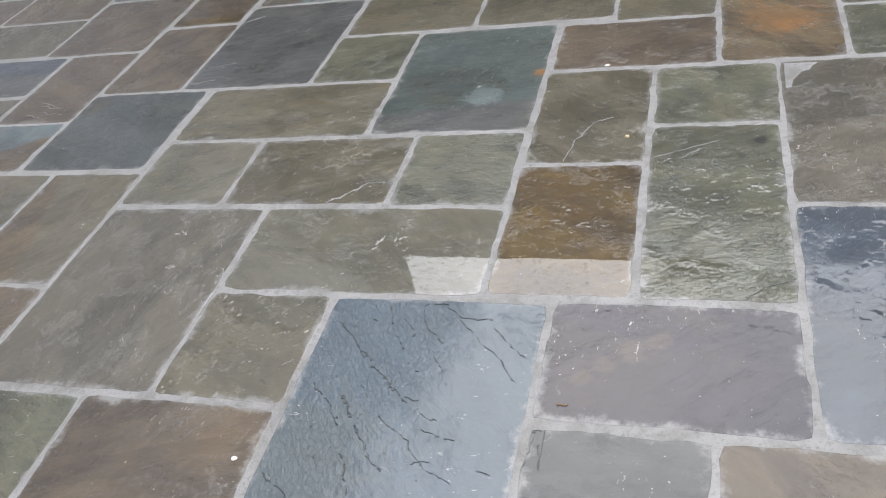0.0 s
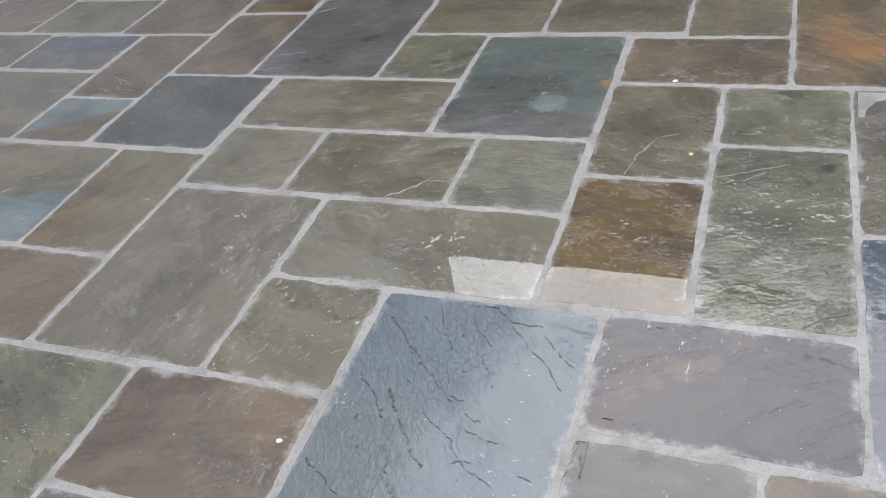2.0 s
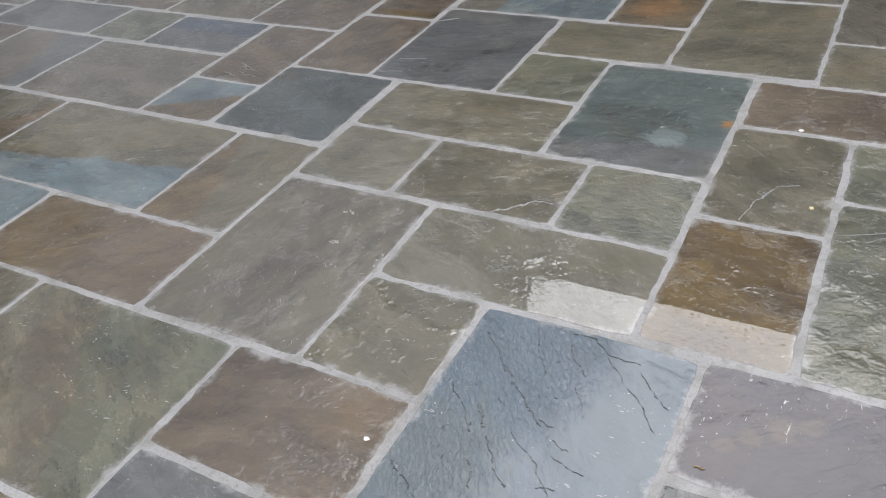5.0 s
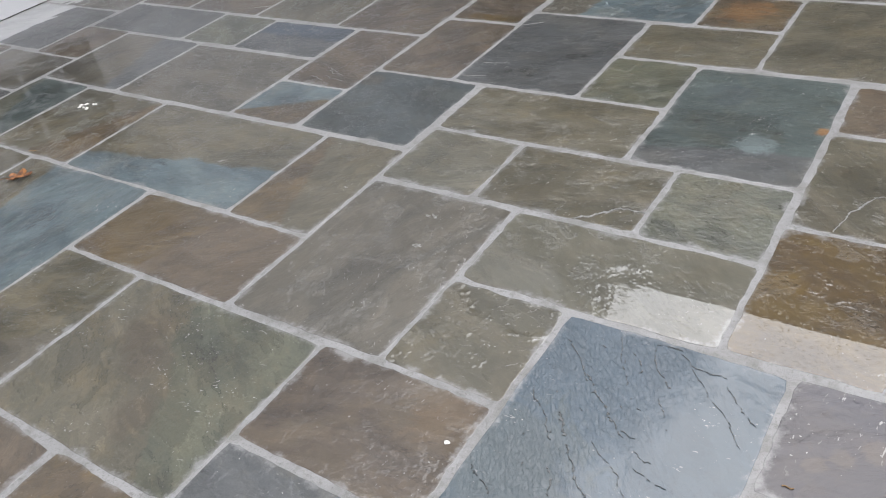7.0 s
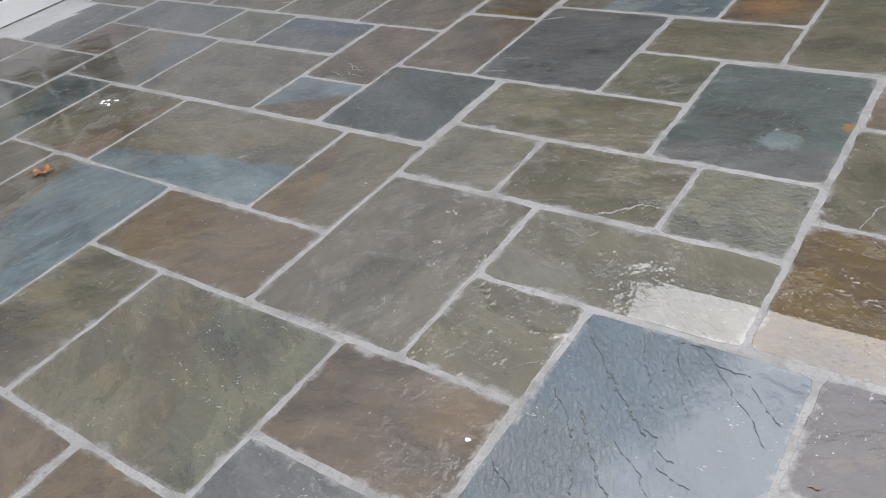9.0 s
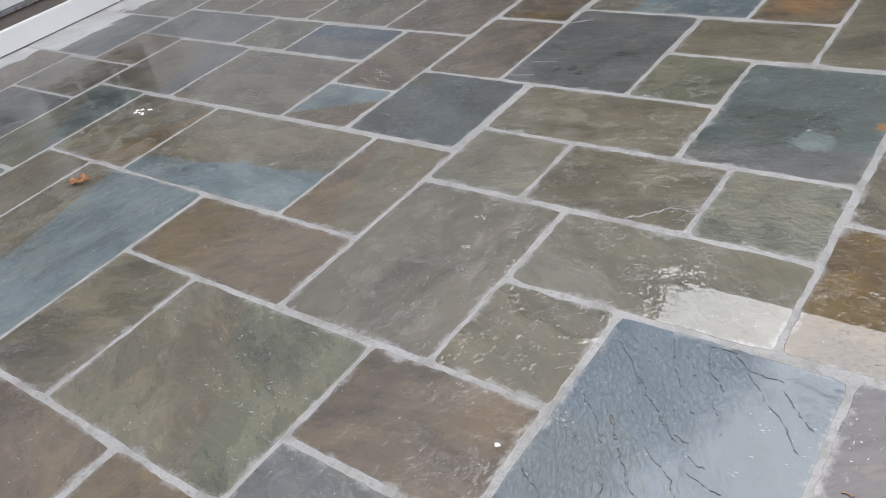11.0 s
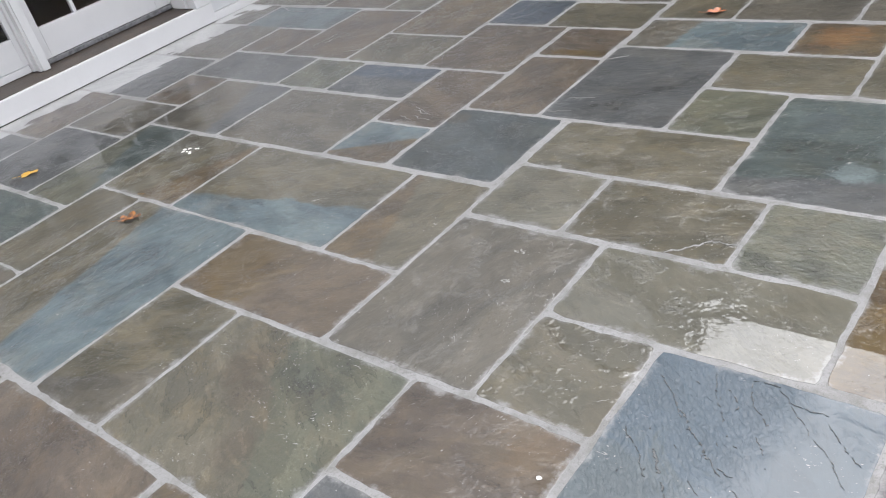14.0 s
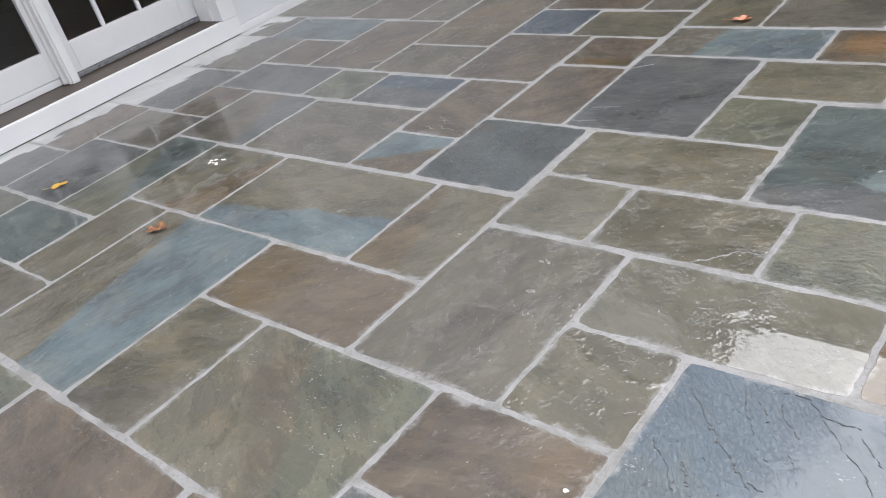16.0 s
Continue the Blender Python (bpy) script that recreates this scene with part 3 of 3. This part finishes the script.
patio_door(1.257, JAMB - 0.002, 0.202, "white glazed patio door above a grey threshold", False)
patio_door(-0.108, 1.253, 0.222, "white glazed patio door beside a mullion post", True)
boxed("threshold", (DOOR - 0.03, DOOR + 0.022, 1.285, JAMB - 0.024, 0.168, 0.198), METAL, house, "grey metal threshold strip", 0.003)
boxed("threshold", (DOOR - 0.03, DOOR + 0.004, -0.108, 1.184, 0.168, 0.219), WHITE, house, "off-white strip under the door", 0.003)
post = bmesh.new()
box(post, DOOR + 0.001, -4.525, 1.203, 1.282, 0.166, 2.29, 0.003)
box(post, -4.526, -4.508, 1.218, 1.278, 0.163, 2.29, 0.006)
box(post, DOOR + 0.001, -4.585, 1.186, 1.204, 0.170, 2.29, 0.003)
part("mullion_post", post, WHITE, house, "white moulded post between the doors")

# out of view; placed by the straight roof line that the wet stones mirror
wing = tagged(new("house_wing"), "unseen dark shingled wing, placed by its reflected roof line", "house", kind="structure")
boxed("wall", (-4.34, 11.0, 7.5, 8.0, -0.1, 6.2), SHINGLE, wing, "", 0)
# unseen block, added to darken what the stones mirror on the left
reflection_block = bmesh.new()
box(reflection_block, -9.0, -4.5, 10.4, 11.2, -0.1, 10.9)
part("wall", reflection_block, SHINGLE, wing)


# ---- small things on the patio ----
def leaf_material(name, a, b):
    m = Mat(name)
    n = m.noise(m.co, 60.0, 5, 0.65, 0.6)
    return m.done(base_color=m.mix(m.step(n, 0.35, 0.65), a, b), roughness=0.5, coat_weight=0.5, coat_roughness=0.2, normal=m.bump(n, 0.5, 0.002))


def fallen_leaf(at, size, turn, curl, lobes, material, label, seed):
    """A curled autumn leaf: a lobed blade with a folded midrib, and a stalk."""
    r = random.Random(seed)
    leaf = tagged(new("fallen_leaf"), label, "leaf")
    leaf.matrix_basis = pose(*at, 0, 0, turn)
    bm = bmesh.new()
    n, rings = 40, 4
    mid = [bm.verts.new((0, 0, 0.002))]
    last = None
    for k in range(1, rings + 1):
        ring = []
        for i in range(n):
            t = 2 * math.pi * i / n
            out = 0.42 + 0.58 * abs(math.cos(lobes * t / 2)) ** 0.7 * (0.75 + 0.25 * math.cos(t)) + r.uniform(-0.05, 0.05) * (k == rings)
            x, y = size * out * k / rings * math.cos(t), 0.72 * size * out * k / rings * math.sin(t)
            z = 0.002 + curl * (abs(y) * 0.32 + x * x * 2.0) + 0.12 * size * noise.noise((x * 30, y * 30, seed)) * k / rings
            ring.append(bm.verts.new((x, y, max(z, 0.0012))))
        for i in range(n):
            j = (i + 1) % n
            bm.faces.new((mid[0], ring[i], ring[j]) if last is None else (last[i], ring[i], ring[j], last[j]))
        last = ring
    blade = part("blade", bm, material, leaf)
    bm = bmesh.new()
    prev = None
    for k in range(7):
        x = -size * (0.5 + 0.14 * k)
        c = Vector((x, 0.05 * size * math.sin(k), 0.004 + 0.001 * k))
        ring = [bm.verts.new(c + Vector((0, 0.0011 * math.cos(q * 2.1), 0.0011 * math.sin(q * 2.1)))) for q in range(3)]
        if prev:
            for q in range(3):
                bm.faces.new((prev[q], prev[(q + 1) % 3], ring[(q + 1) % 3], ring[q]))
        prev = ring
    part("stalk", bm, material, leaf)
    for ob in (blade,):
        solid = ob.modifiers.new("thickness", "SOLIDIFY")
        solid.thickness = 0.0006
    return leaf


RUSSET = leaf_material("russet_leaf", (0.36, 0.14, 0.03), (0.06, 0.022, 0.010))
YELLOW = leaf_material("yellow_leaf", (0.62, 0.40, 0.04), (0.50, 0.26, 0.03))
ORANGE = leaf_material("orange_leaf", (0.48, 0.15, 0.035), (0.28, 0.07, 0.02))
fallen_leaf((-2.02, 0.255, 0.001), 0.070, 35, 1.3, 5, RUSSET, "curled russet autumn leaf on blue-grey stone", 3)
fallen_leaf((-3.24, 0.35, 0.001), 0.062, 60, 0.35, 3, YELLOW, "yellow autumn leaf on dark wet stone", 5)
fallen_leaf((-0.30, 2.96, 0.001), 0.062, 10, 1.2, 5, ORANGE, "curled orange autumn leaf on olive stone", 8)

m = Mat("chalky_white")
CHALK = m.done(base_color=m.mix(m.noise(m.co, 90, 4, 0.7), (0.75, 0.74, 0.70), (0.55, 0.54, 0.50)), roughness=0.7, normal=m.bump(m.noise(m.co, 150, 4, 0.7), 0.4, 0.002))
m = Mat("pale_pebble")
PEBBLE = m.done(base_color=m.mix(m.noise(m.co, 120, 4, 0.7), (0.70, 0.62, 0.32), (0.55, 0.45, 0.25)), roughness=0.5)
m = Mat("twig_bark")
TWIG = m.done(base_color=m.mix(m.noise(m.co, 120, 4, 0.7), (0.30, 0.19, 0.08), (0.17, 0.10, 0.045)), roughness=0.7)


def blob(bm, x, y, rx, ry, h, seed):
    """A flat, uneven drop on the stone."""
    made = bmesh.ops.create_icosphere(bm, subdivisions=2, radius=1.0)["verts"]
    for v in made:
        k = 1 + 0.35 * noise.noise(v.co * 1.7 + Vector((seed, seed * 2.3, 0)))
        v.co = Vector((x + v.co.x * rx * k, y + v.co.y * ry * k, max(v.co.z, -0.1) * h * k))


splash = bmesh.new()
r = random.Random(4)
for k in range(9):
    blob(splash, r.uniform(-0.045, 0.045), r.uniform(-0.035, 0.035), r.uniform(0.006, 0.014), r.uniform(0.005, 0.011), 0.003, k)
tagged(part("paint_splash", splash, CHALK, at=(-2.352, 0.873, 0.0012)), "small chalky white splash on olive stone", "splash")
chip = bmesh.new()
blob(chip, 0, 0, 0.008, 0.006, 0.003, 3)
tagged(part("stone_chip", chip, CHALK, at=(0.530, -0.150, 0.001)), "white mortar chip on brown stone", "stone chip")
peb = bmesh.new()
blob(peb, 0, 0, 0.007, 0.006, 0.007, 8)
tagged(part("pebble", peb, PEBBLE, at=(1.352, 1.190, 0.001)), "tiny pale yellow pebble on olive stone", "pebble")
crumb = bmesh.new()
blob(crumb, 0, 0, 0.010, 0.006, 0.004, 5)
tagged(part("mortar_crumb", crumb, CHALK, at=(1.245, 1.675, 0.0)), "white mortar crumb by a joint", "crumb")


def ribbon(bm, a, b, width, wobble, seed, steps=30):
    """A thin raised streak of mortar from a to b, wandering and uneven in width."""
    a, b = Vector((*a, 0)), Vector((*b, 0))
    side = (b - a).normalized().cross(Vector((0, 0, 1)))
    prev = None
    for i in range(steps + 1):
        t = i / steps
        c = a.lerp(b, t) + side * wobble * (noise.noise((t * 4.0, seed * 3.7, 0)) + 0.35 * noise.noise((t * 19.0, seed * 1.7, 3))) * math.sin(math.pi * min(1, t * 1.2))
        w = width * (0.12 + 1.25 * abs(noise.noise((t * 14.0, seed * 1.3, 5)))) * (0.25 + math.sin(math.pi * t) ** 0.5)
        row = [bm.verts.new(c + side * w * q + Vector((0, 0, z))) for q, z in ((-1, 0.0), (-0.5, 0.0016), (0.5, 0.0016), (1, 0.0))]
        if prev:
            for q in range(3):
                bm.faces.new((prev[q], prev[q + 1], row[q + 1], row[q]))
        prev = row


def streaks(name, label, lines):
    bm = bmesh.new()
    for k, (a, b, w, wob) in enumerate(lines):
        ribbon(bm, a, b, w, wob, k + len(lines))
    tagged(part(name, bm, MORTAR, at=(0, 0, 0.0009)), label, "mortar streak", kind="stuff")

streaks("mortar_streak", "white mortar streaks across broken stone corners", [
    ((0.400, 0.842), (0.475, 0.905), 0.007, 0.010), ((0.465, 0.900), (0.520, 0.955), 0.008, 0.008), ((0.510, 0.950), (0.612, 0.955), 0.006, 0.010),
    ((1.160, 1.055), (1.185, 1.180), 0.004, 0.008), ((1.178, 1.165), (1.240, 1.285), 0.004, 0.012), ((1.230, 1.280), (1.300, 1.310), 0.005, 0.008),
    ((1.435, 1.064), (1.650, 1.160), 0.0035, 0.014), ((1.518, 1.057), (1.585, 1.110), 0.003, 0.008)])
streaks("mortar_streak", "thin white scratches on slate-grey stone", [
    ((-0.602, 2.300), (-0.500, 2.360), 0.006, 0.004), ((-0.560, 1.850), (-0.430, 1.880), 0.0035, 0.006), ((-0.58, 1.70), (-0.47, 1.73), 0.003, 0.006)])
streaks("mortar_streak", "pale mortar smears on brown stone", [
    ((-1.330, 1.610), (-1.230, 1.565), 0.0032, 0.02), ((-1.310, 1.570), (-1.180, 1.545), 0.003, 0.02), ((-1.270, 1.520), (-1.140, 1.490), 0.0032, 0.02), ((-1.345, 1.500), (-1.250, 1.470), 0.003, 0.02),
    ((-2.780, 2.250), (-2.755, 2.480), 0.005, 0.03), ((-2.730, 2.300), (-2.700, 2.420), 0.004, 0.03), ((-2.430, 2.195), (-2.285, 2.255), 0.008, 0.01)])
streaks("mortar_streak", "curved white mark on blue stone", [((-3.840, 2.940), (-3.680, 2.850), 0.010, 0.01), ((-3.680, 2.850), (-3.480, 2.845), 0.008, 0.01)])
corner = bmesh.new()
rim = [(0, 0.005), (0.050, 0.006), (0.105, 0.002), (0.086, -0.016), (0.074, -0.040), (0.050, -0.050), (0.036, -0.082), (0.020, -0.104), (0.012, -0.150), (-0.004, -0.150)]
top = [corner.verts.new((x + 0.004 * noise.noise((x * 90, y * 90, 1)), y + 0.004 * noise.noise((x * 90, y * 90, 7)), 0.0011)) for x, y in rim]
low = [corner.verts.new((v.co.x * 1.05, v.co.y * 1.05, -0.001)) for v in top]
corner.faces.new(top[::-1])
for k in range(len(top)):
    corner.faces.new((top[k - 1], top[k], low[k], low[k - 1]))
tagged(part("mortar_patch", corner, MORTAR, at=(1.852, 1.612, 0.0005)), "white mortar patch on a broken stone corner", "mortar patch")
m = Mat("dull_residue")
RESIDUE = m.done(base_color=m.mix(m.step(m.noise(m.co, 60, 5, 0.7), 0.4, 0.65), (0.13, 0.125, 0.11), (0.26, 0.255, 0.24)), roughness=0.6)
rings = bmesh.new()
q = random.Random(9)
for k, (x, y, rr) in enumerate(((-0.068, 0.678, 0.026), (-0.022, 0.512, 0.018))):
    for i in range(14):
        t = q.uniform(0, 6.28)
        blob(rings, x + rr * q.uniform(0.2, 1.0) * math.cos(t), y + 0.7 * rr * q.uniform(0.2, 1.0) * math.sin(t), q.uniform(0.002, 0.006), q.uniform(0.002, 0.005), 0.0008, i + k * 20)
tagged(part("mortar_ring", rings, RESIDUE, at=(0, 0, 0.0006)), "pale crumbly residue spots on grey stone", "residue", kind="stuff")


def twig(at, size, turn, label):
    bm = bmesh.new()
    prev = None
    for k in range(6):
        c = Vector((size * (k / 5 - 0.5), 0.1 * size * math.sin(k * 1.3), 0.0022))
        ring = [bm.verts.new(c + Vector((0, 0.0018 * math.cos(q * 1.571), 0.0018 * math.sin(q * 1.571)))) for q in range(4)]
        if prev:
            for q in range(4):
                bm.faces.new((prev[q], prev[(q + 1) % 4], ring[(q + 1) % 4], ring[q]))
        else:
            bm.faces.new(ring[::-1])
        prev = ring
    bm.faces.new(prev)
    ob = tagged(part("twig", bm, TWIG), label, "twig")
    ob.matrix_basis = pose(*at, 0, 0, turn)


twig((1.285, 0.079, 0.0), 0.026, 10, "short brown twig on mauve stone")
twig((-2.197, 0.444, 0.0), 0.035, 30, "pale brown twig lying on a joint")


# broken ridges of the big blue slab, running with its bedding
# wet ribbons darker than the slab: shade along ledges put into their colour
m = Mat("shaded_ridge")
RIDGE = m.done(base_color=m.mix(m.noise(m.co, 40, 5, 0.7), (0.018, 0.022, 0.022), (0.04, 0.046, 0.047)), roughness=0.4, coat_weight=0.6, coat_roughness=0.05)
RIDGE_RUNS = [  # from, to, half width
    ((0.918, 0.395), (1.062, 0.252), 0.0020), ((1.062, 0.252), (1.175, 0.133), 0.0016), ((0.870, 0.378), (0.947, 0.246), 0.0022), ((0.940, 0.205), (0.981, 0.155), 0.0020),
    ((0.743, 0.208), (0.869, 0.085), 0.0042), ((0.865, 0.095), (0.920, 0.047), 0.0022), ((0.898, 0.072), (0.939, 0.062), 0.0018), ((0.951, 0.026), (1.001, 0.005), 0.0020),
    ((0.738, 0.062), (0.791, -0.002), 0.0062), ((0.796, -0.025), (0.901, -0.145), 0.0034), ((0.785, -0.105), (0.859, -0.225), 0.0034), ((0.849, 0.009), (1.007, -0.124), 0.0014),
    ((1.010, -0.132), (1.066, -0.170), 0.0016), ((0.976, 0.347), (1.069, 0.333), 0.0026), ((1.079, 0.312), (1.192, 0.222), 0.0022), ((0.640, 0.103), (0.762, -0.024), 0.0030),
]
RIDGE_RUNS += [
    ((0.621, -0.177), (0.734, -0.261), 0.0030), ((0.770, 0.374), (0.844, 0.210), 0.0016), ((1.121, -0.118), (1.150, -0.134), 0.0016), ((0.968, -0.023), (1.055, -0.045), 0.0014),
    ((0.868, 0.384), (0.944, 0.390), 0.0020), ((0.846, 0.316), (0.873, 0.263), 0.0020), ((0.967, -0.118), (1.011, -0.114), 0.0014), ((0.642, 0.307), (0.760, 0.189), 0.0028),
    ((1.698, 0.447), (1.744, 0.491), 0.0030), ((1.744, 0.491), (1.818, 0.530), 0.0034), ((1.223, -0.102), (1.230, 0.002), 0.0020), ((1.231, 0.003), (1.257, 0.008), 0.0016), ((1.257, 0.008), (1.272, -0.100), 0.0018), ((1.246, -0.032), (1.249, -0.090), 0.0016),
]
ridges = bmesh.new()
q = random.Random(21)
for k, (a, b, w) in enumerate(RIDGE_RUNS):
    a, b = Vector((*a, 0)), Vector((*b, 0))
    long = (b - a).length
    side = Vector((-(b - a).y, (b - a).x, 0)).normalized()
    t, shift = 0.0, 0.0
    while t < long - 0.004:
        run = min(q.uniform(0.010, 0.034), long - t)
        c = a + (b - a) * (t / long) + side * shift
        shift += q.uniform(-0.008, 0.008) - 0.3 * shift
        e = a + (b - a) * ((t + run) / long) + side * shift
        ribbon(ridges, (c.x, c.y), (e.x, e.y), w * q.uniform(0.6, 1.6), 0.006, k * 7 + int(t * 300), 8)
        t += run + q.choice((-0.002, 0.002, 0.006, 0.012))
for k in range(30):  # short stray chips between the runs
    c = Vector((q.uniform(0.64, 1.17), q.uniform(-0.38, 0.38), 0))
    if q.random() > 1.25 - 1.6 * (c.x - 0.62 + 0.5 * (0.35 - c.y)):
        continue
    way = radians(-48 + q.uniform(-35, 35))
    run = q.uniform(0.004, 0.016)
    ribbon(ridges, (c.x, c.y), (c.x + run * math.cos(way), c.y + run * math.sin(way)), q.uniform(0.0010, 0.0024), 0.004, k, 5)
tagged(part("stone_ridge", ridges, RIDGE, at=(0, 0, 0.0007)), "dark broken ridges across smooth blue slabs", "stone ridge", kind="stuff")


# ---- unseen ring of trees, added to keep the low sky out of reflections ----
m = Mat("far_foliage")
g = m.noise(m.co, 0.9, 9, 0.75)
WOODS = m.done(base_color=m.mix(m.step(g, 0.35, 0.65), (0.018, 0.026, 0.010), (0.055, 0.060, 0.020)), roughness=0.9, normal=m.bump(g, 1.0, 0.4))
woods = bmesh.new()
n, prev = 220, None
for i in range(n + 1):
    t = 2 * math.pi * (i % n) / n
    out = 34 + 3 * noise.noise((math.cos(t) * 3, math.sin(t) * 3, 1))
    top = 9.5 + 3.5 * noise.noise((math.cos(t) * 9, math.sin(t) * 9, 2)) + 1.5 * noise.noise((math.cos(t) * 40, math.sin(t) * 40, 4))
    col = [woods.verts.new((out * math.cos(t) + 0.9 * noise.noise((i * 0.7, k, 3)), out * math.sin(t) + 0.9 * noise.noise((i * 0.7, k, 8)), -0.1 + top * k / 6)) for k in range(7)]
    col.append(woods.verts.new(((out + 5) * math.cos(t), (out + 5) * math.sin(t), top * 0.9)))
    if prev:
        for a, b, c, d in zip(prev, col, col[1:], prev[1:]):
            woods.faces.new((a, b, c, d))
    prev = col
tagged(part("low_sky_ring", woods, WOODS), "unseen dark tree ring added to block the low sky", "woods", kind="stuff")
